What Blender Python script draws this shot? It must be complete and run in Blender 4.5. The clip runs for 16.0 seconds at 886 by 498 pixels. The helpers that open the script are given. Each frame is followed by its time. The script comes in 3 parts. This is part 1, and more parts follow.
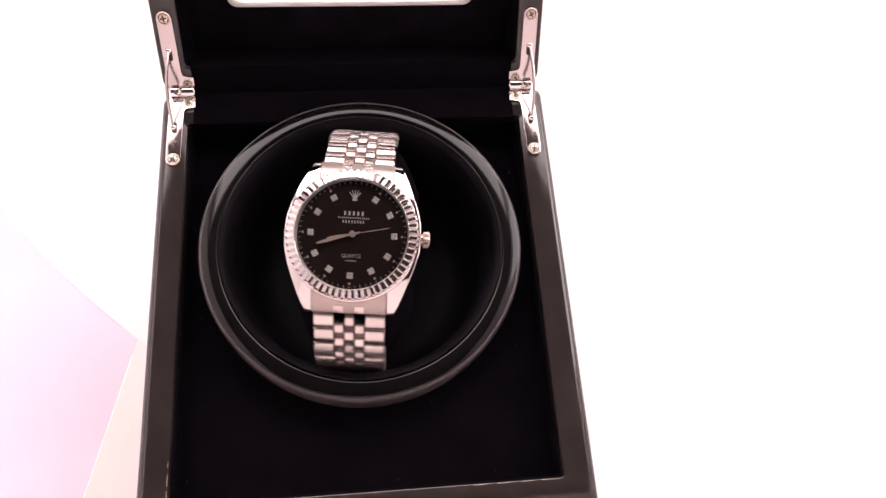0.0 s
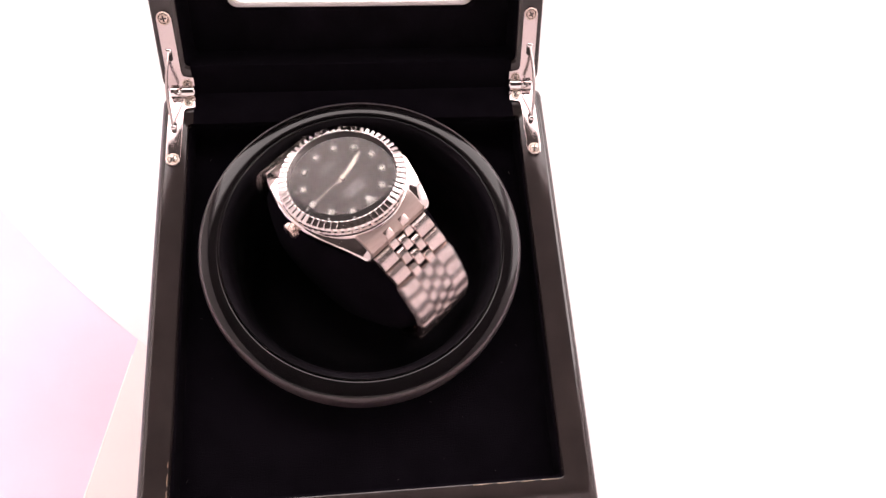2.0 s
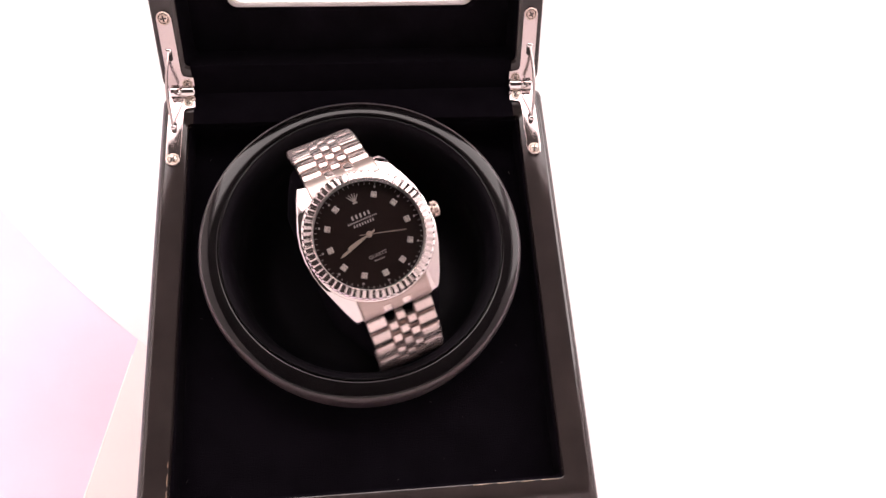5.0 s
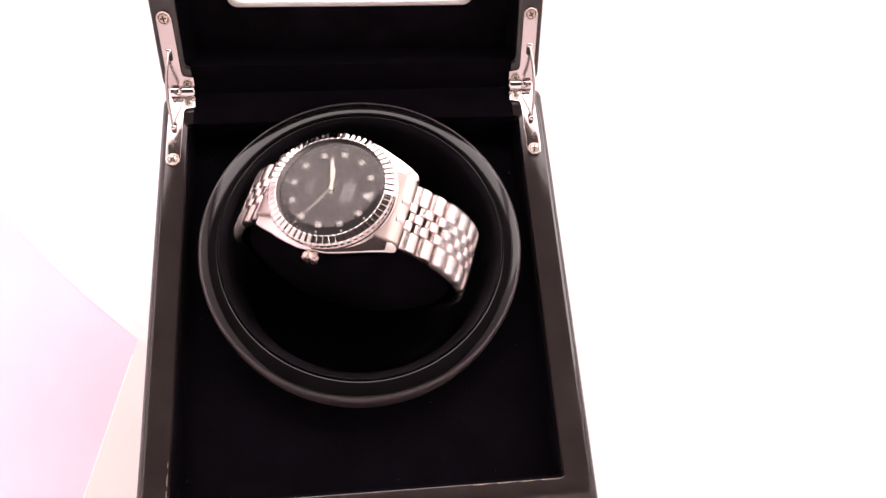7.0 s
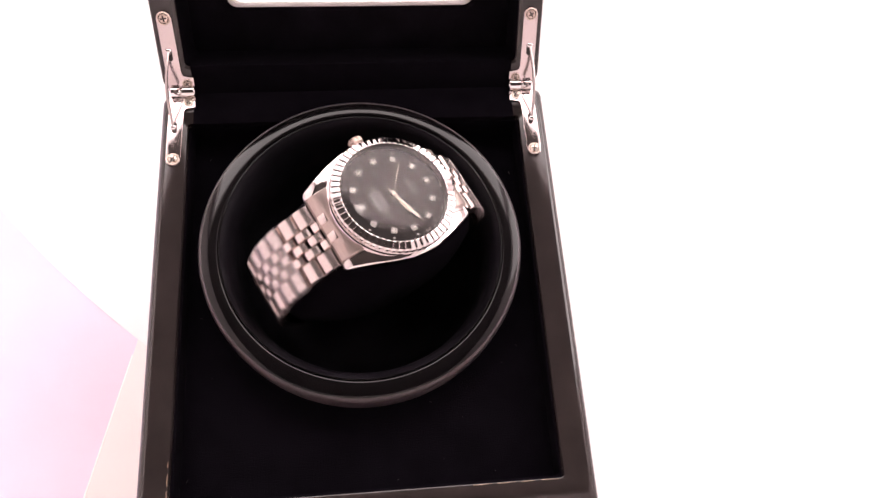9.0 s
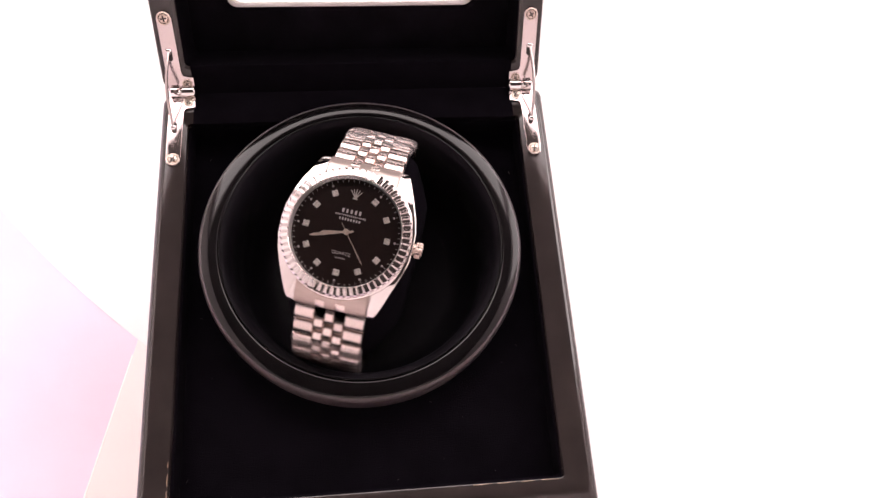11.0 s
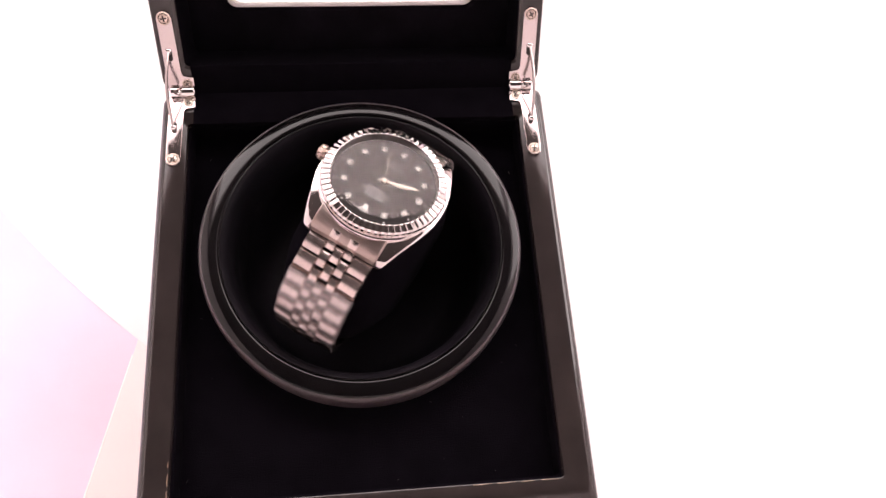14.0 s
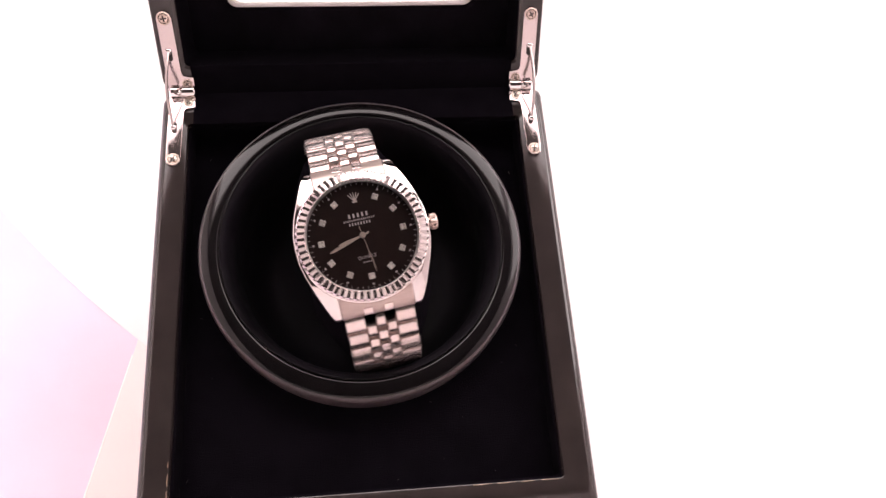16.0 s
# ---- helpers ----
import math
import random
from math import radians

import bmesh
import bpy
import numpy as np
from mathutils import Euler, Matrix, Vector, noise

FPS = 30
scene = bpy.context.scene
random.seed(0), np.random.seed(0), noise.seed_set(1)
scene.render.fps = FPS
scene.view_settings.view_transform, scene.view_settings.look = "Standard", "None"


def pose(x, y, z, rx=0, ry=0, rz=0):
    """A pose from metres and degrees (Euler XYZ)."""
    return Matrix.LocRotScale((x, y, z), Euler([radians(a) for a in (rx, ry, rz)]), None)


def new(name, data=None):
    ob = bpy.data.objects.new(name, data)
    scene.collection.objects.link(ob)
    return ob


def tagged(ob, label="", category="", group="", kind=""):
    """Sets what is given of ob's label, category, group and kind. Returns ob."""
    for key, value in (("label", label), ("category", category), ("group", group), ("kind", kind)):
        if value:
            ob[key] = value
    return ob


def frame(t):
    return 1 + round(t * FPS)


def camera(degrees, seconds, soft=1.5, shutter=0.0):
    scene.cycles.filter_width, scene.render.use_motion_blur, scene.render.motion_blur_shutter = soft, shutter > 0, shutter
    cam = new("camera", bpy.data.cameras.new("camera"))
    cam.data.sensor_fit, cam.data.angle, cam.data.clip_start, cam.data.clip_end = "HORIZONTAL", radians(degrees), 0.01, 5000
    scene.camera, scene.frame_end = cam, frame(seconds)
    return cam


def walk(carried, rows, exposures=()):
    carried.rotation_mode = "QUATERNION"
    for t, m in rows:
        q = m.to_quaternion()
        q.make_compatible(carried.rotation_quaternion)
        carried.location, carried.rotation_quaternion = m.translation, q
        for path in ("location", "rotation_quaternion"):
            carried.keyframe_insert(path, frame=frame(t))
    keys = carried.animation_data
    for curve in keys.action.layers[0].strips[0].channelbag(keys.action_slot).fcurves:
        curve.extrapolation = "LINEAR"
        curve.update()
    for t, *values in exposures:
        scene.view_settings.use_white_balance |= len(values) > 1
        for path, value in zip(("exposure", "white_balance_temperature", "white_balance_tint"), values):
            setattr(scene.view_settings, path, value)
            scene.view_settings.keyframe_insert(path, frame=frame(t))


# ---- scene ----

MM = 0.001
RIM = 0.100                     # height of the box's rim above the table

cam = camera(63.04, 16.0, soft=1.4, shutter=0.5)
EYE = pose(0.00318, -0.07078, RIM + 0.21078, 20.733, -4.372, -4.321)
walk(cam, [(0.0, EYE), (16.0, EYE)], exposures=[(0.0, 0.0), (16.0, 0.0)])

# ---- light ----
world = bpy.data.worlds.new("sky")
scene.world = world
world.use_nodes = True
wn = world.node_tree.nodes
sky = wn.new("ShaderNodeTexSky")
sky.sky_type, sky.sun_disc = "NISHITA", False
sky.sun_elevation, sky.sun_rotation = radians(40), radians(40)
world.node_tree.links.new(sky.outputs[0], wn["Background"].inputs[0])
wn["Background"].inputs[1].default_value = 0.1


WINDOW_GLOW = 5.75               # the bright overcast sky outside the window


# ---- materials ----
def material(name, colour, rough=0.5, metal=0.0, spec=0.5, coat=0.0, sheen=0.0,
             vary=0.0, scale=200.0, bump=0.0, bump_scale=800.0, rough_vary=0.0, per_piece=0.0, stretch=(1, 1, 1)):
    m = bpy.data.materials.new(name)
    m.use_nodes = True
    nt = m.node_tree
    b = nt.nodes["Principled BSDF"]
    b.inputs["Base Color"].default_value = (*colour, 1)
    b.inputs["Roughness"].default_value = rough
    b.inputs["Metallic"].default_value = metal
    b.inputs["Specular IOR Level"].default_value = spec
    b.inputs["Coat Weight"].default_value = coat
    b.inputs["Coat Roughness"].default_value = 0.03
    b.inputs["Sheen Weight"].default_value = sheen
    b.inputs["Sheen Roughness"].default_value = 0.4
    tc = nt.nodes.new("ShaderNodeTexCoord")
    mp = nt.nodes.new("ShaderNodeMapping")
    mp.inputs["Scale"].default_value = stretch
    nt.links.new(tc.outputs["Object"], mp.inputs[0])

    def grain(sc, detail=4.0):
        n = nt.nodes.new("ShaderNodeTexNoise")
        n.inputs["Scale"].default_value, n.inputs["Detail"].default_value = sc, detail
        nt.links.new(mp.outputs[0], n.inputs["Vector"])
        return n

    def spread(source, low, high):
        r = nt.nodes.new("ShaderNodeMapRange")
        r.inputs["From Min"].default_value, r.inputs["From Max"].default_value = 0.3, 0.7
        r.inputs["To Min"].default_value, r.inputs["To Max"].default_value = low, high
        nt.links.new(source, r.inputs["Value"])
        return r.outputs[0]

    if vary or per_piece:
        hsv = nt.nodes.new("ShaderNodeHueSaturation")
        hsv.inputs["Color"].default_value = (*colour, 1)
        if vary:
            value = spread(grain(scale).outputs[0], 1 - vary, 1 + vary)
        else:
            info = nt.nodes.new("ShaderNodeObjectInfo")
            value = spread(info.outputs["Random"], 1 - per_piece, 1 + per_piece)
        nt.links.new(value, hsv.inputs["Value"])
        nt.links.new(hsv.outputs[0], b.inputs["Base Color"])
    if rough_vary:
        nt.links.new(spread(grain(scale * 2.3).outputs[0], max(0.01, rough - rough_vary), rough + rough_vary), b.inputs["Roughness"])
    if bump:
        bp = nt.nodes.new("ShaderNodeBump")
        bp.inputs["Strength"].default_value, bp.inputs["Distance"].default_value = bump, 0.0004
        nt.links.new(grain(bump_scale, 6.0).outputs[0], bp.inputs["Height"])
        nt.links.new(bp.outputs[0], b.inputs["Normal"])
    return m


LACQUER = material("black_lacquer", (0.026, 0.0205, 0.0195), 0.07, spec=0.6, vary=0.22, scale=60, rough_vary=0.04, bump=0.012, bump_scale=90)
LIP = material("glossy_black_plastic", (0.004, 0.0034, 0.0038), 0.10, spec=0.36, vary=0.2, scale=80, rough_vary=0.03, bump=0.01, bump_scale=120)
VELVET = material("black_velvet", (0.0040, 0.0033, 0.0047), 0.95, spec=0.0, sheen=0.003, vary=0.2, scale=150, bump=0.5, bump_scale=2500)
PLUSH = material("dark_plum_plush", (0.0052, 0.0042, 0.0060), 0.95, spec=0.03, sheen=0.008, vary=0.45, scale=90, bump=0.5, bump_scale=2000)
STEEL = material("polished_steel", (0.76, 0.715, 0.70), 0.06, 1.0, rough_vary=0.04, scale=300, bump=0.02, bump_scale=300)
BRUSHED = material("brushed_steel", (0.74, 0.65, 0.62), 0.23, 1.0, rough_vary=0.015, scale=250, per_piece=0.06, stretch=(1, 8, 1))
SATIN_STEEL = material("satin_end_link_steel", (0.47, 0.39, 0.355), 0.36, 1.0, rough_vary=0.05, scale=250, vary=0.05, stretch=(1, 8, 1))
REHAUT = material("silver_grey_ring", (0.55, 0.50, 0.49), 0.35, 0.4, rough_vary=0.05, scale=500)
BEZEL = material("fluted_steel", (0.80, 0.765, 0.75), 0.035, 1.0, rough_vary=0.04, scale=400)
PLATED = material("nickel_plate", (0.60, 0.53, 0.52), 0.13, 1.0, rough_vary=0.05, scale=250, bump=0.04, bump_scale=500)
ARM_STEEL = material("dark_arm_steel", (0.42, 0.37, 0.36), 0.15, 1.0, rough_vary=0.05, scale=400)
CROWN = material("rose_toned_steel", (0.56, 0.44, 0.385), 0.28, 1.0, rough_vary=0.06, scale=800)
SCREW = material("brass_toned_screw", (0.62, 0.53, 0.46), 0.28, 1.0, rough_vary=0.08, scale=800)
# dark colour for the shade inside slots, screw crosses and grooves
RECESS_SHADE = material("painted_recess_shade", (0.03, 0.022, 0.02), 0.5, vary=0.2, scale=500)
SATIN = material("satin_dark_edge", (0.058, 0.046, 0.050), 0.32, spec=0.6, vary=0.08, scale=60)
CUP = material("mottled_black_cup", (0.0062, 0.0050, 0.0070), 0.55, spec=0.12, vary=0.7, scale=28, rough_vary=0.15, bump=0.15, bump_scale=160)
# tan colour standing in for the light caught by the inner rim edge
EDGE_GLINT = material("painted_edge_glint", (0.50, 0.36, 0.25), 0.4, vary=0.3, scale=400)
LINT = material("grey_lint", (0.045, 0.038, 0.036), 0.9)
GOLD = material("pale_gold", (0.66, 0.575, 0.49), 0.42, 1.0)
DIAL = material("black_dial", (0.013, 0.0075, 0.0068), 0.3, spec=0.15, vary=0.15, scale=300)
PRINT = material("silver_print", (0.58, 0.54, 0.53), 0.5)
STONE = material("clear_stone", (0.80, 0.76, 0.71), 0.15, 0.25, bump=0.25, bump_scale=2500)
SILVER_FLANGE = material("silver_flange", (0.55, 0.51, 0.50), 0.4, 0.25, rough_vary=0.05, scale=500)
SHEET = material("white_paper", (0.88, 0.86, 0.85), 0.75, spec=0.2, vary=0.012, scale=9, bump=0.05, bump_scale=700)
CLOTH = material("pale_pink_cloth", (0.81, 0.68, 0.79), 0.85, spec=0.1, vary=0.05, scale=14, bump=0.15, bump_scale=1200)
CARD = material("blush_card", (0.82, 0.705, 0.685), 0.7, spec=0.2, vary=0.015, scale=15, bump=0.03, bump_scale=900)
PLASTER = material("white_plaster", (0.86, 0.80, 0.80), 0.9, spec=0.1, vary=0.02, scale=3, bump=0.1, bump_scale=60)
# near black in place of a dimly lit ceiling, so glossy parts mirror dark
CEILING = material("darkened_ceiling", (0.034, 0.029, 0.028), 0.9, spec=0.1, vary=0.05, scale=4)
FLOORING = material("pale_floor", (0.55, 0.49, 0.45), 0.5, vary=0.12, scale=5)


def glass(name, tint, ior, rough=0.03):
    m = bpy.data.materials.new(name)
    m.use_nodes = True
    nt = m.node_tree
    nt.nodes.remove(nt.nodes["Principled BSDF"])
    clear, gloss = nt.nodes.new("ShaderNodeBsdfTransparent"), nt.nodes.new("ShaderNodeBsdfGlossy")
    mix, fres = nt.nodes.new("ShaderNodeMixShader"), nt.nodes.new("ShaderNodeFresnel")
    clear.inputs[0].default_value = (*tint, 1)
    gloss.inputs["Roughness"].default_value = rough
    gloss.inputs["Color"].default_value = (1, 0.93, 0.90, 1)
    fres.inputs[0].default_value = ior
    nt.links.new(fres.outputs[0], mix.inputs[0])
    nt.links.new(clear.outputs[0], mix.inputs[1])
    nt.links.new(gloss.outputs[0], mix.inputs[2])
    nt.links.new(mix.outputs[0], nt.nodes["Material Output"].inputs[0])
    return m


CRYSTAL = glass("watch_crystal", (1.0, 1.0, 1.0), 1.40, 0.07)


def film(name):
    """Thin, slightly cloudy plastic: it scatters what passes and has a soft gloss."""
    m = bpy.data.materials.new(name)
    m.use_nodes = True
    nt = m.node_tree
    nt.nodes.remove(nt.nodes["Principled BSDF"])
    through_it, gloss, cloud = nt.nodes.new("ShaderNodeBsdfRefraction"), nt.nodes.new("ShaderNodeBsdfGlossy"), nt.nodes.new("ShaderNodeBsdfDiffuse")
    through_it.inputs["Roughness"].default_value, through_it.inputs["IOR"].default_value = 0.16, 1.2
    gloss.inputs["Roughness"].default_value = 0.18
    cloud.inputs["Color"].default_value = (0.80, 0.72, 0.73, 1)
    tc, grain, bump = nt.nodes.new("ShaderNodeTexCoord"), nt.nodes.new("ShaderNodeTexNoise"), nt.nodes.new("ShaderNodeBump")
    grain.inputs["Scale"].default_value, grain.inputs["Detail"].default_value = 900, 3
    bump.inputs["Strength"].default_value, bump.inputs["Distance"].default_value = 0.3, 0.0005
    nt.links.new(tc.outputs["Object"], grain.inputs["Vector"])
    nt.links.new(grain.outputs[0], bump.inputs["Height"])
    for n in (through_it, gloss):
        nt.links.new(bump.outputs[0], n.inputs["Normal"])
    a, b = nt.nodes.new("ShaderNodeMixShader"), nt.nodes.new("ShaderNodeMixShader")
    a.inputs[0].default_value, b.inputs[0].default_value = 0.15, 0.09
    nt.links.new(through_it.outputs[0], a.inputs[1])
    nt.links.new(gloss.outputs[0], a.inputs[2])
    nt.links.new(a.outputs[0], b.inputs[1])
    nt.links.new(cloud.outputs[0], b.inputs[2])
    nt.links.new(b.outputs[0], nt.nodes["Material Output"].inputs[0])
    return m


FILM = film("protective_film")
PANE = glass("window_pane", (0.97, 0.98, 0.98), 1.45)


def glowing(name, colour, strength):
    m = bpy.data.materials.new(name)
    m.use_nodes = True
    b = m.node_tree.nodes["Principled BSDF"]
    b.inputs["Base Color"].default_value = (0, 0, 0, 1)
    b.inputs["Emission Color"].default_value = (*colour, 1)
    b.inputs["Emission Strength"].default_value = strength
    return m


OVERCAST = glowing("overcast_sky", (1.0, 0.87, 0.872), WINDOW_GLOW)


# ---- mesh builders (all in millimetres) ----
def finish(name, bm, mat, angle=32):
    bmesh.ops.recalc_face_normals(bm, faces=bm.faces)
    bmesh.ops.scale(bm, vec=(MM, MM, MM), verts=bm.verts)
    me = bpy.data.meshes.new(name)
    bm.to_mesh(me)
    bm.free()
    me.materials.append(mat)
    me.polygons.foreach_set("use_smooth", [True] * len(me.polygons))
    me.set_sharp_from_angle(angle=radians(angle))
    return me


def part(name, bm, mat, parent=None, label="", m=None, angle=32):
    ob = new(name, finish(name, bm, mat, angle))
    if parent:
        ob.parent = parent
    if m is not None:
        ob.matrix_basis = m
    if label:
        tagged(ob, label)
    return ob


def thing(name, label, category, m=None, group="", kind=""):
    ob = new(name)
    ob.empty_display_size = 0.01
    if m is not None:
        ob.matrix_basis = m
    return tagged(ob, label, category, group, kind)


def mm(x, y, z, rx=0, ry=0, rz=0):
    return pose(x * MM, y * MM, z * MM, rx, ry, rz)


def box(x0, x1, y0, y1, z0, z1, bevel=0.0, seg=2, bm=None):
    own = bm or bmesh.new()
    made = bmesh.ops.create_cube(own, size=1)["verts"]
    for v in made:
        v.co = ((x0 + x1) / 2 + v.co.x * (x1 - x0), (y0 + y1) / 2 + v.co.y * (y1 - y0), (z0 + z1) / 2 + v.co.z * (z1 - z0))
    if bevel:
        edges = {e for v in made for e in v.link_edges}
        bmesh.ops.bevel(own, geom=list(edges), offset=bevel, segments=seg, profile=0.5, affect="EDGES")
    return own


def lathe(profile, n=96, bm=None, close=False):
    """Turns (radius, height) pairs about z."""
    own = bm or bmesh.new()
    rings = []
    for r, z in profile:
        if r < 1e-6:
            rings.append([own.verts.new((0, 0, z))] * n)
        else:
            rings.append([own.verts.new((r * math.cos(2 * math.pi * i / n), r * math.sin(2 * math.pi * i / n), z)) for i in range(n)])
    pairs = list(zip(rings, rings[1:])) + ([(rings[-1], rings[0])] if close else [])
    for a, b in pairs:
        for i in range(n):
            quad = []
            for v in (a[i], a[(i + 1) % n], b[(i + 1) % n], b[i]):
                if v not in quad:
                    quad.append(v)
            if len(quad) > 2:
                own.faces.new(quad)
    return own


def prism(outline, z0, z1, bevel=0.0, seg=2, bm=None):
    own = bm or bmesh.new()
    low = [own.verts.new((x, y, z0)) for x, y in outline]
    top = [own.verts.new((x, y, z1)) for x, y in outline]
    own.faces.new(low[::-1])
    lid_face = own.faces.new(top)
    n = len(outline)
    for i in range(n):
        own.faces.new((low[i], low[(i + 1) % n], top[(i + 1) % n], top[i]))
    if bevel:
        bmesh.ops.bevel(own, geom=list(lid_face.edges), offset=bevel, segments=seg, profile=0.5, affect="EDGES")
    return own


def rounded(x0, x1, y0, y1, r, seg=6):
    pts = []
    for cx, cy, a in ((x1 - r, y1 - r, 0), (x0 + r, y1 - r, 90), (x0 + r, y0 + r, 180), (x1 - r, y0 + r, 270)):
        pts += [(cx + r * math.cos(radians(a + 90 * i / seg)), cy + r * math.sin(radians(a + 90 * i / seg))) for i in range(seg + 1)]
    return pts


def loft(loops, close=False, caps=(False, False), bm=None):
    """Bridges loops of equally many 3D points."""
    own = bm or bmesh.new()
    vs = [[own.verts.new(p) for p in loop] for loop in loops]
    n = len(vs[0])
    for a, b in list(zip(vs, vs[1:])) + ([(vs[-1], vs[0])] if close else []):
        for i in range(n):
            own.faces.new((a[i], a[(i + 1) % n], b[(i + 1) % n], b[i]))
    if caps[0]:
        own.faces.new(vs[0][::-1])
    if caps[1]:
        own.faces.new(vs[-1])
    return own


def rect_shell(rows):
    """Loops of rounded rectangles: (x half, y0, y1, corner, z)."""
    return [[(x, y, z) for x, y in rounded(-h, h, y0, y1, r)] for h, y0, y1, r, z in rows]


def arc(cx, cy, r, a0, a1, n):
    return [(cx + r * math.cos(radians(a0 + (a1 - a0) * i / n)), cy + r * math.sin(radians(a0 + (a1 - a0) * i / n))) for i in range(n + 1)]


def tube(points, rx, rz, n=8):
    """A bar along points in the y-z plane at each point's x."""
    loops = []
    for i, p in enumerate(points):
        d = (Vector(points[min(i + 1, len(points) - 1)]) - Vector(points[max(i - 1, 0)])).normalized()
        up = d.cross(Vector((1, 0, 0))).normalized()
        side = up.cross(d).normalized()
        loops.append([Vector(p) + side * rx * math.cos(2 * math.pi * k / n) + up * rz * math.sin(2 * math.pi * k / n) for k in range(n)])
    return loft(loops, caps=(True, True))


# ---- the room that closes the place ----
def slab(name, x0, x1, y0, y1, z0, z1, mat, label, category="wall"):
    bm = box(x0 * 1000, x1 * 1000, y0 * 1000, y1 * 1000, z0 * 1000, z1 * 1000)
    return tagged(part(name, bm, mat), label, category, kind="structure")


slab("floor", -1.7, 1.7, -2.0, 1.35, -0.80, -0.75, FLOORING, "pale plain floor under the table", "floor")
# out of view; its near-black colour shapes what the lip, bezel and crystal reflect
slab("ceiling", -1.7, 1.7, -2.0, 1.35, 2.60, 2.65, CEILING, "unseen ceiling coloured near black to keep overhead reflections dark", "ceiling")
slab("wall_west", -1.7, -1.6, -2.0, 1.35, -0.75, 2.6, PLASTER, "plain white plaster wall")
slab("wall_south", -1.6, 1.6, -2.0, -1.9, -0.75, 2.6, PLASTER, "plain white plaster wall")


def wall_with_opening(name, pieces):
    bm = bmesh.new()
    for x0, x1, y0, y1, z0, z1 in pieces:
        box(x0, x1, y0, y1, z0, z1, bm=bm)
    return tagged(part(name, bm, PLASTER), "white plaster wall with a bright window opening", "wall", kind="structure")


wall_with_opening("wall_north", [(a, b, 1250, 1350, c, d) for a, b, c, d in ((-1600, -1300, -750, 2600), (1500, 1600, -750, 2600), (-1300, 1500, -750, 150), (-1300, 1500, 2500, 2600))])
wall_with_opening("wall_east", [(1600, 1700, a, b, c, d) for a, b, c, d in ((-2000, 250, -750, 2600), (1150, 1350, -750, 2600), (250, 1150, -750, 250), (250, 1150, 2000, 2600))])
slab("backdrop_1", -1.4, 1.55, 1.36, 1.37, 0.1, 2.6, OVERCAST, "bright overcast sky outside the window", "sky")
slab("backdrop_2", 1.71, 1.72, 0.2, 1.2, 0.2, 2.1, OVERCAST, "bright overcast sky outside the window", "sky")


def build_table():
    t = thing("table", "table covered in pale pink cloth", "table")
    part("tabletop", loft([[(x, y, z) for x, y in rounded(-700, 700, -450, 450, 40)] for z in (-30, 0)], caps=(True, True)), CLOTH, t, "pale pink cloth cover")
    for x in (-640, 640):
        for y in (-390, 390):
            part("leg", box(x - 25, x + 25, y - 25, y + 25, -750, -30, 4), PLASTER, t)


build_table()


def build_sheet():
    """White paper whose edge runs in a hollow curve past the box."""
    edge = []
    for i in range(25):
        s = i / 24
        a, b, c = Vector((-208, 138)), Vector((-152, 46)), Vector((-60.5, -18.5))
        p = a * (1 - s) ** 2 + b * 2 * s * (1 - s) + c * s * s
        edge.append((p.x, p.y))
    outline = edge + [(-60, -300), (520, -300), (520, 400), (-240, 400)]
    return tagged(part("paper_sheet", prism(outline, 0.11, 0.15), SHEET), "large white paper sheet with a curved edge on the table", "paper")


build_sheet()


def build_card():
    d = Vector((-16.0, -63.2)).normalized()
    n = Vector((-d.y, d.x))
    a = Vector((-99.0, 4.5)) - d * 36
    outline = [a, a + d * 270, a + d * 270 + n * 150, a + n * 150]
    c = thing("card", "blush white card lying under the paper and the black box", "card")
    part("card_face", prism([(p.x, p.y) for p in outline], 0.02, 0.10, 0.02), CARD, c)
    side = [a - n * 0.5 + d * 37, a - n * 1.3 + d * 270, a - n * 0.02 + d * 270, a - n * 0.02 + d * 37]
    part("card_edge", prism([(p.x, p.y) for p in side], 0.02, 0.09, 0.02), SHEET, c, "white cut edge")


build_card()
FOOT = -0.04                      # the box stands on the sheet over the card
Z = RIM / MM


# ---- the winder box ----
HINGE_Y, LID_ANGLE = 66.3, 50.86
BOX = thing("watch_winder_box", "open black lacquered watch winder box lined with velvet", "watch winder", pose(0, 0, 0))


def build_body():
    rows = [(54.6, -62.6, 55.0, 1.2, Z - 60), (54.6, -62.6, 55.0, 1.2, Z - 0.4), (54.7, -62.7, 55.1, 1.3, Z - 0.12), (54.95, -62.95, 55.35, 1.5, Z),
            (61.2, -66.0, 64.3, 1.6, Z), (61.7, -66.4, 64.6, 1.8, Z - 0.1), (63.2, -70.2, 66.2, 2.6, Z - 1.5), (63.6, -71.3, 66.5, 3.0, Z - 2.2),
            (63.6, -71.3, 66.5, 3.0, FOOT + 3), (63.1, -70.8, 65.7, 2.6, FOOT + 0.2)]
    shell = rect_shell(rows)
    for loop in shell[4:]:
        loop[:] = [(x + 0.3, y, z) for x, y, z in loop]
    part("body", loft(shell, caps=(False, True)), LACQUER, BOX, "black piano lacquer body with polished rim")


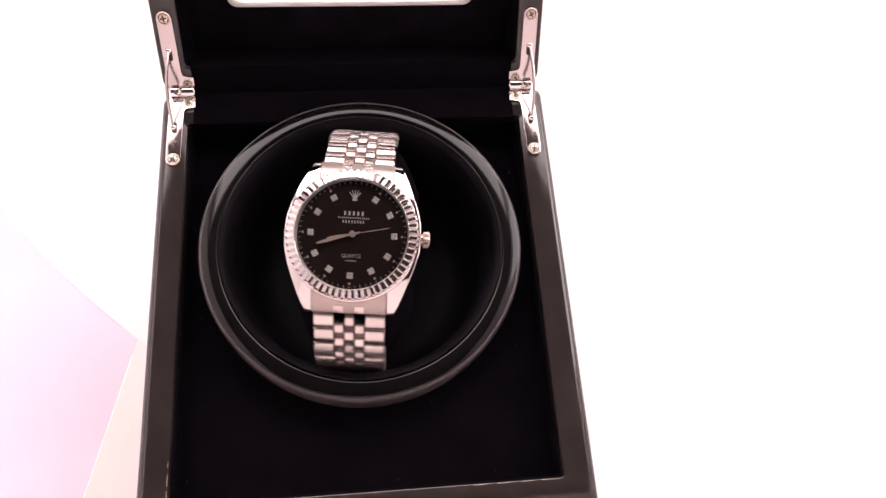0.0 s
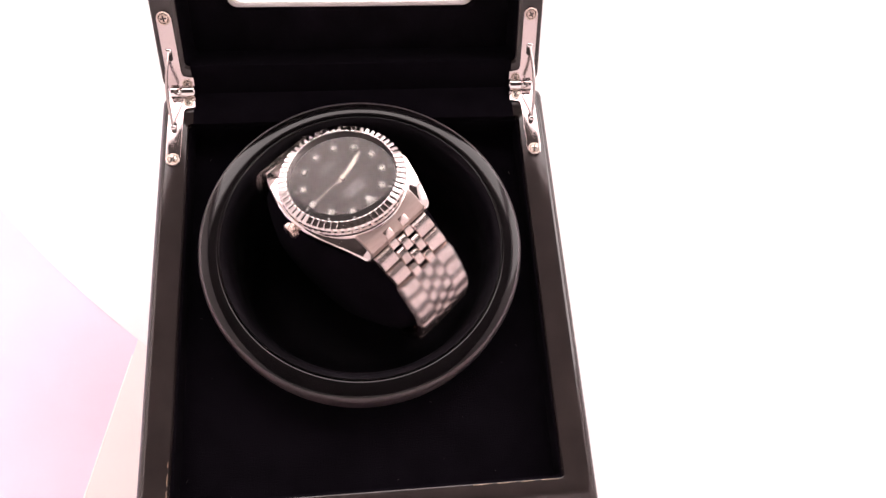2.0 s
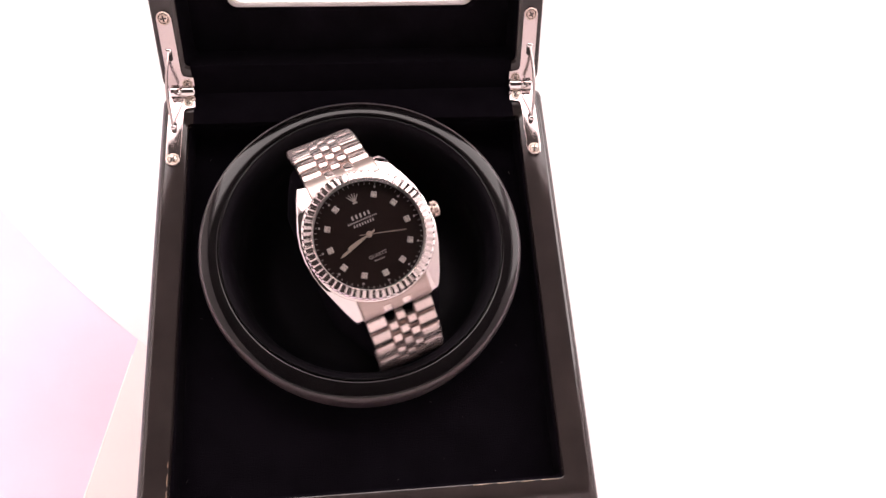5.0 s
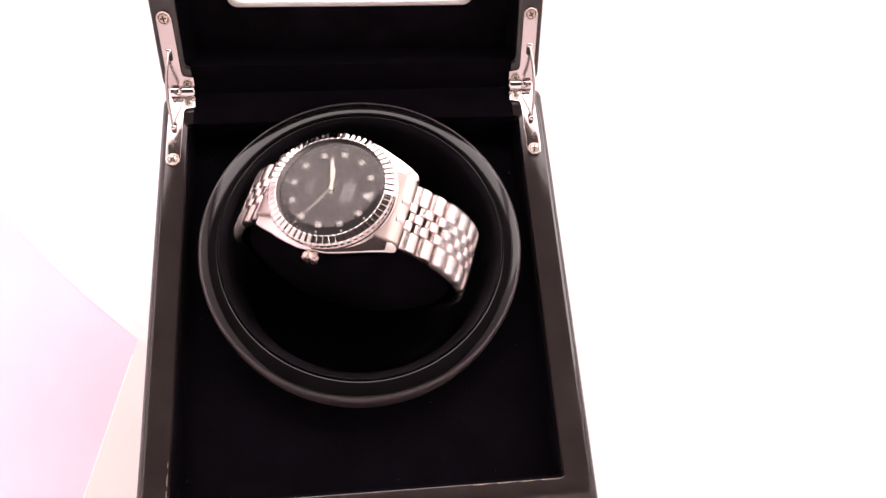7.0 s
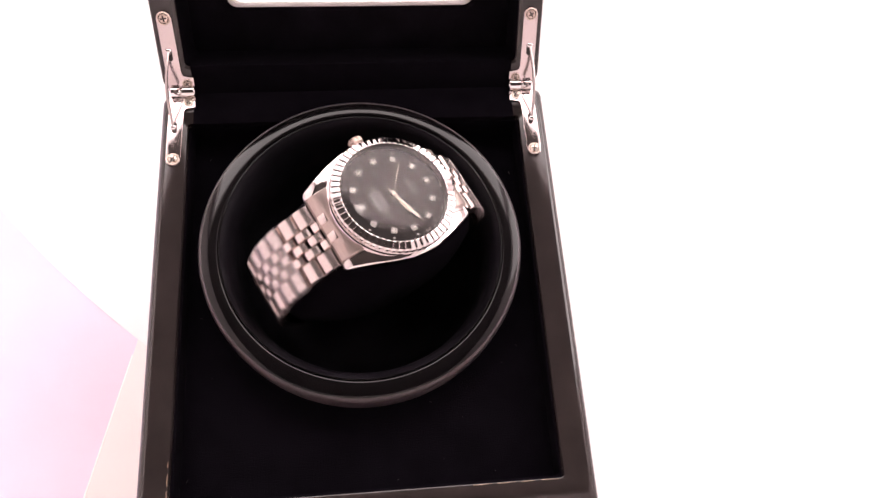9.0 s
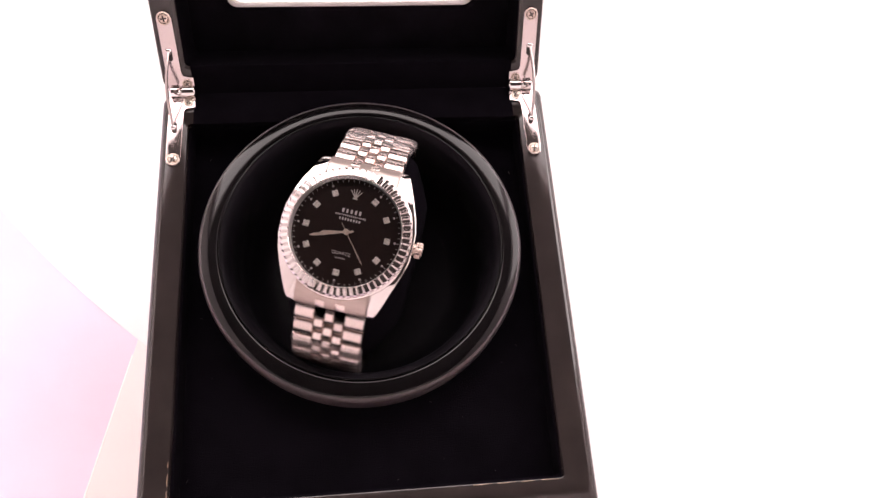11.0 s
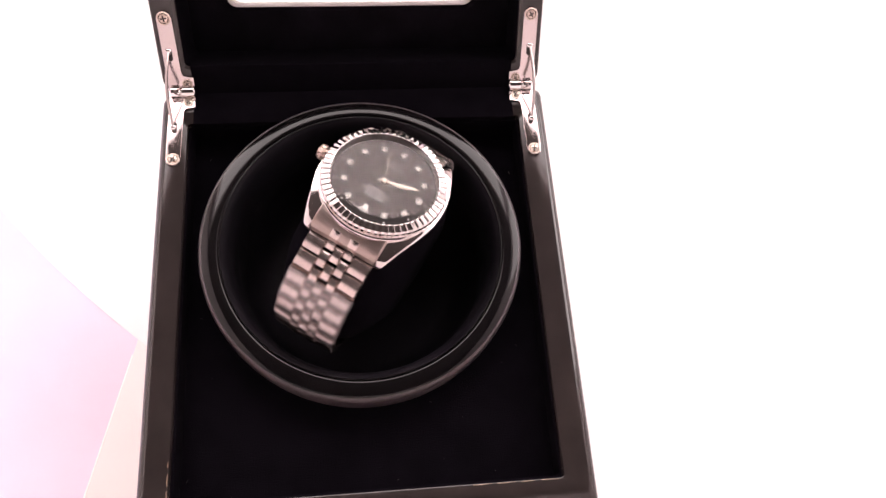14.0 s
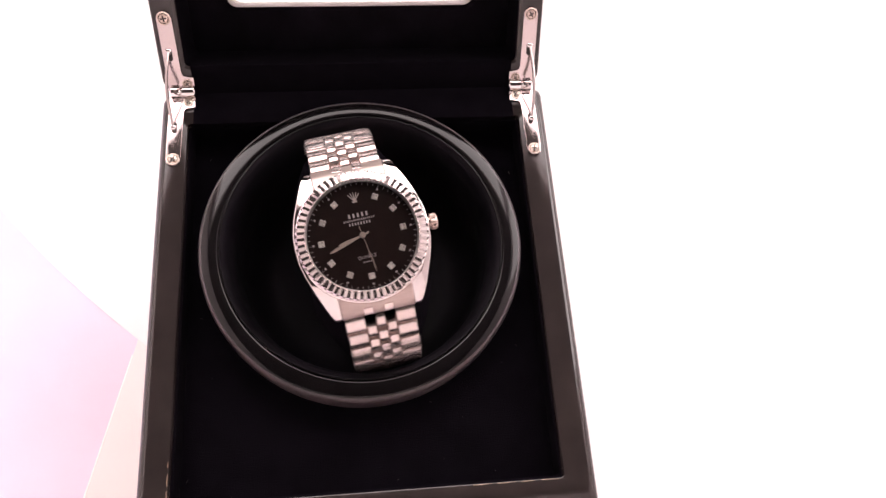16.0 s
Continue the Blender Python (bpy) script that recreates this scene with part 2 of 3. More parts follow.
def build_liner():
    """The velvet panel, with a round hole for the rotor, and its side lining."""
    n = 96
    ring, rim = [], []
    for i in range(n):
        a = 2 * math.pi * (i + 0.5) / n
        c, s = math.cos(a), math.sin(a)
        ring.append((ROTOR_X + 49.0 * c, ROTOR_Y + 49.0 * s, Z - 10))
        k = min((54.4 - ROTOR_X) / c if c > 0 else (-54.4 - ROTOR_X) / c, (54.8 - ROTOR_Y) / s if s > 0 else (-62.4 - ROTOR_Y) / s)
        rim.append((ROTOR_X + k * c, ROTOR_Y + k * s, Z - 10))
    corners = [(-54.4, -62.4), (54.4, -62.4), (54.4, 54.8), (-54.4, 54.8)]
    for cx, cy in corners:
        j = min(range(n), key=lambda q: (rim[q][0] - cx) ** 2 + (rim[q][1] - cy) ** 2)
        rim[j] = (cx, cy, Z - 10)
    deep = [(x, y, Z - 22) for x, y, z in ring]
    part("velvet_panel", loft([rim, ring, deep]), VELVET, BOX, "black velvet panel round the rotor")
    side = [(53.9, -61.9, 54.3, 1.0, Z - 10), (53.9, -61.9, 54.3, 1.0, Z - 2.6), (54.5, -62.5, 54.9, 1.2, Z - 2.2)]
    part("velvet_lining", loft(rect_shell(side)), VELVET, BOX, "black velvet side lining")
    part("velvet_strip", box(-52.8, 52.8, 54.6, 66.7, Z - 2.5, Z + 0.5, 0.3), VELVET, BOX, "black velvet strip on the back rim")


ROTOR_X, ROTOR_Y, ROTOR_Z = 0.48, 11.17, 0.9
build_body()
build_liner()



def build_lint():
    """A few specks of lint on the velvet panel."""
    rng = random.Random(5)
    bm = bmesh.new()
    for i in range(24):
        x, y = rng.uniform(-53, 53), rng.uniform(-61, 53)
        if math.hypot(x - ROTOR_X, y - ROTOR_Y) < 51:
            continue
        a, n, w = rng.uniform(0, 6.3), rng.uniform(0.12, 0.5), rng.uniform(0.05, 0.1)
        dx, dy = math.cos(a), math.sin(a)
        prism([(x - n * dx - w * dy, y - n * dy + w * dx), (x - n * dx + w * dy, y - n * dy - w * dx), (x + n * dx + w * dy, y + n * dy - w * dx), (x + n * dx - w * dy, y + n * dy + w * dx)], Z - 10.02, Z - 9.93, bm=bm)
    tagged(part("lint", bm, LINT, BOX, "pale lint specks on the velvet"), kind="stuff")


build_lint()


def build_rim_glints():
    """Pale tan slivers along the inner rim: the edge's glint, put into the colour."""
    rng = random.Random(11)
    for along_x, lo, hi, fixed in ((True, 28.0, 54.2, -62.85), (False, -62.0, -51.0, -54.85)):
        s = lo
        while s < hi:
            n, w = rng.uniform(3.0, 9.0), rng.uniform(0.07, 0.15)
            e = min(s + n, hi)
            pts = [(s, -w * 0.3), (s + (e - s) * 0.3, -w), (s + (e - s) * 0.7, -w * 0.8), (e, -w * 0.2), (e, 0), (s, 0)]
            outline = [(u, fixed + v) if along_x else (fixed + v, u) for u, v in pts]
            part("worn_edge", prism(outline if along_x else outline[::-1], Z - 0.2, Z + 0.012), EDGE_GLINT, BOX, "pale painted glint on the inner rim edge")
            s = e + rng.uniform(0.2, 1.6)


build_rim_glints()
LID_POSE = mm(0, HINGE_Y, Z, LID_ANGLE)    # lid space: y runs up the lid from the hinge, z faces the inside


def build_lid():
    """A shallow tray with a window in its panel; its rim lies in z = 0."""
    lid = part("lid", loft(rect_shell([
        (54.6, 9.0, 130.0, 1.5, -17.5), (54.6, 9.0, 130.0, 1.5, -0.8), (55.4, 8.2, 130.8, 1.8, 0), (61.2, 2.6, 136.5, 2.6, 0), (62.2, 1.2, 137.6, 3.2, -0.5),
        (62.9, 0.6, 138.3, 4.0, -2.0), (63.0, 0.8, 138.3, 4.5, -14), (62.0, 2.0, 137.4, 6.0, -19), (59.4, 5.0, 133.6, 8.0, -22.5), (54.0, 9.5, 129.0, 9.0, -24), (46.0, 19.0, 120.0, 3.0, -24.4), (41.1, 24.2, 114.9, 4.0, -23.6),
        (41.1, 24.2, 114.9, 4.0, -18.5)])), LACQUER, BOX, "black piano lacquer lid standing open", LID_POSE)
    frame_rows = [(54.4, 9.2, 129.8, 1.5, -17.6), (42.7, 22.6, 116.5, 3.0, -17.6), (41.7, 23.6, 115.5, 3.4, -18.6)]
    part("velvet_panel", loft(rect_shell(frame_rows)), PLUSH, lid, "black velvet lid panel")
    lining = [(54.3, 9.3, 129.7, 1.4, -17.6), (54.3, 9.3, 129.7, 1.4, -1.4), (54.55, 9.05, 129.95, 1.5, -1.1)]
    part("velvet_lining", loft(rect_shell(lining)), VELVET, lid, "black velvet lining of the lid walls")
    part("window_frame", loft(rect_shell([(41.5, 23.8, 115.3, 3.4, -18.0), (41.3, 24.0, 115.1, 3.4, -17.9), (40.9, 24.4, 114.7, 3.4, -18.3), (40.6, 24.7, 114.4, 3.4, -20.6), (41.1, 24.2, 114.9, 3.4, -20.6)])),
         SILVER_FLANGE, lid, "grey bevelled window frame")
    pane = part("window_pane", loft(rect_shell([(40.8, 24.5, 114.6, 3.0, -20.2), (40.8, 24.5, 114.6, 3.0, -19.2)]), caps=(True, True)), PANE, lid, "clear glass pane")
    pane.visible_shadow = False
    part("velvet_strip", box(-52.8, 52.8, -0.4, 9.4, -3.0, 0.5, 0.3), VELVET, lid, "black velvet strip along the hinge edge")
    return lid


build_lid()


# ---- hinges ----
def plate_outline(side):
    """Strip with a rounded end and a tab towards the middle; y runs from the hinge line along the rim."""
    pts = arc(0, -24.6, 2.3, 180, 360, 10) + [(2.3, -7.6), (2.7, -6.3), (3.4, -5.9), (6.1, -5.8), (6.1, -1.4), (-2.3, -1.4)]
    return [(side * x, y) for x, y in (pts if side > 0 else pts[::-1])]


def build_screw(parent, x, y, z, r, turn):
    head = [(r, z), (r, z + 0.3), (r * 0.94, z + 0.45), (r * 0.82, z + 0.45), (r * 0.76, z + 0.22), (r * 0.68, z + 0.22), (r * 0.62, z + 0.45), (r * 0.35, z + 0.6), (0, z + 0.62)]
    s = part("screw", lathe(head, 28), SCREW, parent, "cross-head screw", mm(x, y, 0, 0, 0, turn))
    # no cross is cut: dark bars on the head paint its shade, likewise the groove
    bm = box(-r * 0.46, r * 0.46, -r * 0.12, r * 0.12, z + 0.5, z + 0.66)
    box(-r * 0.12, r * 0.12, -r * 0.46, r * 0.46, z + 0.5, z + 0.665, bm=bm)
    part("cross_recess", bm, RECESS_SHADE, s)
    part("ring_groove", lathe([(r * 0.76, z + 0.225), (r * 0.68, z + 0.225)], 28), RECESS_SHADE, s)


def build_hinge(side):
    x = side * 58.3
    h = thing("hinge", "nickel-plated box hinge with a stay arm, screwed to the rims", "hinge", mm(x, HINGE_Y, Z), "hinges of the winder box")
    inward = -side
    lower = part("lower_plate", prism(plate_outline(inward), 0.02, 0.9, 0.18), PLATED, h, "flat plate on the box rim")
    upper = part("upper_plate", prism([(a, -b) for a, b in plate_outline(inward)][::-1], 0.02, 0.9, 0.18), PLATED, h, "flat plate on the lid rim", mm(0, 0, 0, LID_ANGLE))
    for plate, sign in ((lower, -1), (upper, 1)):
        build_screw(plate, 0, sign * 24.6, 0.9, 2.05, 20 * sign + 12 * side)
        build_screw(plate, inward * 4.0, sign * 3.7, 0.9, 1.6, 35 * sign)
        # the slot is not cut; a dark patch on the plate paints its shade
        part("slot", prism(rounded(-0.75, 0.75, sign * 13.2 - 2.0, sign * 13.2 + 2.0, 0.7, 4), 0.9, 0.98), RECESS_SHADE, plate, "dark patch painted as the shade in the stay arm's slot")
    tilt = pose(0, 0, 0, 0, 90, 0)
    x0, x1 = sorted((inward * -1.6, inward * 1.6))
    for a, b in ((x0, x1), (inward * 1.9, inward * 6.2)):
        lo, hi = min(a, b), max(a, b)
        part("barrel", lathe([(0, lo), (1.7, lo), (2.0, lo + 0.3), (2.0, hi - 0.3), (1.7, hi), (0, hi)], 24), STEEL, h, "polished hinge barrel", mm(0, -0.3, 1.4) @ tilt)
    c, s = math.cos(radians(LID_ANGLE)), math.sin(radians(LID_ANGLE))
    a, b = Vector((side * 0.3, 13.6 * c, 13.6 * s + 0.9)), Vector((side * 0.3, -13.2, 1.2))
    way = []
    for i in range(15):
        q = i / 14
        p = a.lerp(b, q)
        p += Vector((side * 0.9, -0.8, 1.4)) * math.sin(math.pi * q)
        way.append(tuple(p))
    arm = part("stay_arm", tube(way, 0.5, 0.8), ARM_STEEL, h, "thin curved stay arm")
    for end in (a, b):
        part("pin", lathe([(0, -0.9), (0.75, -0.9), (0.95, -0.6), (0.95, 0.6), (0.75, 0.9), (0, 0.9)], 16), STEEL, arm, "", Matrix.Translation(end * MM) @ tilt)


build_hinge(-1)
build_hinge(1)

# ---- rotor ----
ROTOR = thing("winder_rotor", "round glossy black turning cup lined with velvet", "winder rotor")


def build_rotor():
    edge = [(49.0, -16.0), (49.7, -7.0), (49.7, -0.9), (49.64, -0.4), (49.5, 0.05), (49.28, 0.5), (48.98, 0.88), (48.6, 1.12), (48.45, 1.1)]
    part("ring_edge", lathe(edge, 144), SATIN, BOX, "satin dark grey outer edge of the ring", ROTOR_SEAT, angle=40)
    lip = [(48.55, 0.4), (48.5, 1.1)] + [(44.8 + 8.6 * math.sin(radians(a)), 2.0 - 8.6 * (1 - math.cos(radians(a)))) for a in (23.0, 21, 18, 15, 12, 9, 6, 3, 0, -3, -6)]
    lip += [(43.72, 1.85), (43.6, -3.0)]
    part("rotor_surround", lathe(lip, 144), LIP, BOX, "glossy black rounded ring round the turning cup", ROTOR_SEAT, angle=40)
    rim = [(43.36, -3.0), (43.34, 1.7), (43.22, 1.8), (43.05, 1.77), (42.98, 1.6)]
    part("cup_rim", lathe(rim, 128), LIP, ROTOR, "thin glossy black cup rim", pose(0, 0, 0, 0.10, 0.06), angle=50)
    cup = [(43.0, 1.5), (42.4, 1.1), (41.6, 0.4), (40.9, -1.2), (40.2, -4.0), (39.7, -8.0), (39.6, -16.0), (39.0, -26.0), (36.0, -33.0), (30.0, -36.5), (0, -37.0)]
    part("cup_lining", lathe(cup, 96), CUP, ROTOR, "mottled black cup lining", angle=60)
    # cushion inside the bracelet loop
    loops = []
    for i in range(13):
        u = -1 + 2 * i / 12
        k = (1 - abs(u) ** 4) ** 0.5 * 0.9 + 0.1 if abs(u) < 1 else 0.55
        loops.append([(u * 17.5, LOOP_Y + (LOOP_A - 2.6) * k * math.cos(2 * math.pi * j / 40), LOOP_Z + (LOOP_B - 2.6) * k * math.sin(2 * math.pi * j / 40)) for j in range(40)])
    part("cushion", loft(loops, caps=(True, True)), VELVET, ROTOR, "black velvet watch cushion", WATCH_SEAT, angle=60)


ROTOR_SEAT = mm(ROTOR_X, ROTOR_Y, Z + ROTOR_Z, 0.277, 0.808)
WATCH_SEAT = mm(-1.8, -9.0, 28.2, 12.253) @ pose(0, 0, 0, 0, -1.944, 0)
LOOP_Y, LOOP_A, LOOP_B, LOOP_TOP = 0.25, 35.75, 28.2, -2.9
LOOP_Z = LOOP_TOP - LOOP_B
build_rotor()

# ---- wrist watch (its dial lies in z = 0, twelve o'clock towards +y) ----
WATCH = thing("wrist_watch", "steel wrist watch with fluted bezel and black dial", "watch")


def build_case():
    part("case_band", lathe([(0, -8.6), (15.5, -8.6), (16.6, -7.8), (17.5, -6.4), (18.0, -4.5), (18.3, -1.5), (18.1, -0.95), (17.5, -0.6), (13.0, -0.6)], 96), STEEL, WATCH, "polished steel case")
    rows = [(0.0, 13.0, 18.5, -0.75, -6.4), (4.0, 13.0, 18.3, -0.75, -6.4), (8.0, 11.5, 17.35, -0.9, -6.4), (12.0, 10.35, 15.95, -1.5, -6.8), (16.0, 10.3, 14.4, -2.6, -7.6), (19.0, 10.3, 13.15, -3.9, -8.2), (20.4, 10.35, 12.5, -4.9, -8.4), (20.9, 10.8, 12.0, -5.9, -8.2)]
    for sx in (-1, 1):
        for sy in (-1, 1):
            loops = [[(sx * a, sy * y, bot), (sx * a, sy * y, top), (sx * (b - 0.5), sy * y, top), (sx * (b - 0.2), sy * y, top - 0.14), (sx * b, sy * y, top - 0.5), (sx * (b - 0.55), sy * y, bot + 1.0), (sx * (b - 1.3), sy * y, bot)] for y, a, b, top, bot in rows]
            part("lug", loft(loops, caps=(True, True)), STEEL, WATCH, "polished tapering lug")


def build_bezel():
    """Sixty lands with a V groove between each two."""
    n = 60
    steps = ((0.0, 0.0), (0.27, 1.0), (0.54, 0.0), (0.98, 0.0))
    bm = bmesh.new()
    rings = []
    for r, z, depth in ((15.2, 1.0, 0), (15.2, 2.1, 0), (15.24, 2.2, 0), (15.32, 2.26, 0.0), (15.46, 2.26, 0.4), (17.4, 1.78, 0.58), (17.78, 1.3, 0.58), (17.9, 0.7, 0.55), (17.9, -0.2, 0.5), (17.7, -0.3, 0), (17.6, -0.75, 0)):
        ring = []
        for i in range(n):
            for k, cut in steps:
                a = 2 * math.pi * (i + k) / n
                drop = depth * cut
                ring.append(bm.verts.new(((r - drop * 0.45) * math.cos(a), (r - drop * 0.45) * math.sin(a), z - drop)))
        rings.append(ring)
    m = n * len(steps)
    for a, b in zip(rings, rings[1:]):
        for i in range(m):
            bm.faces.new((a[i], a[(i + 1) % m], b[(i + 1) % m], b[i]))
    part("bezel", bm, BEZEL, WATCH, "fluted polished steel bezel", angle=12)


def build_dial():
    part("dial", lathe([(0, 0), (14.95, 0), (14.95, -0.5), (0, -0.5)], 72), DIAL, WATCH, "glossy black dial")
    part("flange", lathe([(14.8, 0.02), (14.84, 0.3), (15.18, 2.12), (15.3, 0.9)], 96), REHAUT, WATCH, "silver inner flange ring")
    bm = bmesh.new()
    for i in range(60):
        a = radians(6 * i)
        half, r0, r1 = 0.07, 13.9, 14.55
        c, s = math.sin(a), math.cos(a)
        pts = [(r0, -half), (r1, -half), (r1, half), (r0, half)]
        bm.faces.new([bm.verts.new((r * c + o * s, r * s - o * c, 0.03)) for r, o in pts])
    tagged(part("minute_track", bm, PRINT, WATCH, "fine silver minute track"), kind="stuff")
    # applied hour markers: four small stones in a square setting
    bm = bmesh.new()
    box(-0.82, 0.82, -0.82, 0.82, 0, 0.2, 0.08, 1, bm=bm)
    for x in (-0.48, 0.48):
        for y in (-0.48, 0.48):
            made = bmesh.ops.create_icosphere(bm, subdivisions=1, radius=0.44)["verts"]
            bmesh.ops.translate(bm, vec=(x, y, 0.25), verts=made)
    mesh = finish("hour_marker", bm, STONE)
    dot = finish("lume_dot", lathe([(0.3, 0.0), (0.3, 0.08), (0, 0.1)], 10), PRINT)
    for i in range(12):
        a = radians(30 * i)
        if i:
            ob = new("hour_marker", mesh)
            ob.parent, ob.matrix_basis = WATCH, mm(11.2 * math.sin(a), 11.2 * math.cos(a), 0.02, 0, 0, -30 * i)
            d = new("lume_dot", dot)
            d.parent, d.matrix_basis = WATCH, mm(13.35 * math.sin(a), 13.35 * math.cos(a), 0.02)
    # emblem: a plain fan of five rays on a base
    bm = bmesh.new()
    for k in range(-2, 3):
        a = radians(90 - 19 * k)
        tip, root, w = 1.45, 0.0, 0.085
        dx, dy = math.cos(a), math.sin(a)
        ray = [(root * dx - w * dy, root * dy + w * dx), (root * dx + w * dy, root * dy - w * dx), (tip * dx + w * 0.6 * dy, tip * dy - w * 0.6 * dx), (tip * dx - w * 0.6 * dy, tip * dy + w * 0.6 * dx)]
        prism(ray, 0.0, 0.16, bm=bm)
    prism([(-0.34, -0.2), (0.34, -0.2), (0.42, 0.04), (-0.42, 0.04)], 0.0, 0.14, bm=bm)
    part("emblem", bm, STONE, WATCH, "small silver fan-shaped emblem", mm(0, 9.6, 0.02) @ Matrix.Diagonal((1.75, 1.75, 1, 1)))
    # printed lines that stand for lettering
    for w, hgt, y in ((5.9, 1.15, 5.75), (8.6, 0.5, 4.5), (6.2, 0.75, 3.45), (3.0, 0.4, -7.2)):
        bm = bmesh.new()
        count = max(3, int(w / (hgt * 0.82 + 0.12)))
        step = w / count
        for i in range(count):
            x = -w / 2 + (i + 0.5) * step
            bm.faces.new([bm.verts.new((x + dx * step * 0.24, y + dy * hgt / 2, 0.03)) for dx, dy in ((-1, -1), (1, -1), (1, 1), (-1, 1))])
        part("printed_line", bm, PRINT, WATCH, "short silver printed line")
    font = bpy.data.curves.new("lettering", "FONT")
    font.body, font.size, font.align_x, font.align_y = "QUARTZ", 1.3 * MM, "CENTER", "CENTER"
    font.extrude = 0.01 * MM
    font.materials.append(PRINT)
    draft = new("lettering", font)
    mesh = bpy.data.meshes.new_from_object(draft.evaluated_get(bpy.context.evaluated_depsgraph_get()))
    bpy.data.objects.remove(draft)
    word = new("lettering", mesh)
    word.parent, word.matrix_basis = WATCH, mm(0, -5.9, 0.04)
    tagged(word, "silver printed word")


def build_hand(name, length, tail, half, z, label, mat):
    bm = prism([(-half * 0.55, -tail), (half * 0.55, -tail), (half * 0.5, 0), (half, length * 0.62), (half * 0.9, length * 0.88), (half * 0.15, length), (-half * 0.15, length), (-half * 0.9, length * 0.88), (-half, length * 0.62), (-half * 0.5, 0)], z, z + 0.12)
    return part(name, bm, mat, WATCH, label)


def build_pointers():
    h = build_hand("hour_hand", 7.0, 1.6, 0.42, 0.35, "short pale gold baton hand", GOLD)
    h.matrix_basis = pose(0, 0, 0, 0, 0, -257.5)
    m = build_hand("minute_hand", 10.0, 2.0, 0.40, 0.60, "long pale gold baton hand", GOLD)
    m.matrix_basis = pose(0, 0, 0, 0, 0, -252.6)
    part("hand_cap", lathe([(0.85, 0.3), (0.85, 0.95), (0.6, 1.15), (0, 1.2)], 20), GOLD, WATCH, "round pale gold centre cap")
    return build_hand("second_hand", 10.3, 2.6, 0.11, 0.85, "thin pale gold second pointer", GOLD)


def build_crown():
    bm = bmesh.new()
    n = 40
    rows = []
    for x, r, cut in ((18.2, 1.6, 0), (18.9, 1.6, 0), (19.0, 2.0, 0), (19.2, 2.25, 0.12), (20.5, 2.25, 0.12), (20.9, 1.9, 0), (21.0, 0.6, 0)):
        rows.append([(x, (r - cut * (i % 2)) * math.cos(2 * math.pi * i / n), -2.6 + (r - cut * (i % 2)) * math.sin(2 * math.pi * i / n)) for i in range(n)])
    part("winding_crown", loft(rows, caps=(True, True), bm=bm), CROWN, WATCH, "ribbed winding crown", angle=20)


def build_crystal():
    c = part("crystal", lathe([(0, 2.62), (12.6, 2.58), (14.8, 2.44), (15.2, 2.22)], 72), CRYSTAL, WATCH, "clear domed crystal", angle=60)
    c.visible_shadow = False


def link_mesh(name, half_w, length, thick):
    """A pillow-topped link: x across, y along, z outwards."""
    rows = []
    for x, k in ((-half_w, 0.62), (-half_w + 0.3, 1.0), (half_w - 0.3, 1.0), (half_w, 0.62)):
        top = [(x, length / 2 * c, thick * (0.42 + 0.58 * k * z)) for c, z in ((-1, 0.0), (-0.9, 0.6), (-0.55, 0.93), (0, 1.0), (0.55, 0.93), (0.9, 0.6), (1, 0.0))]
        rows.append(top + [(x, length / 2, 0.0), (x, -length / 2, 0.0)])
    return finish(name, loft(rows, caps=(True, True)), BRUSHED, 40)


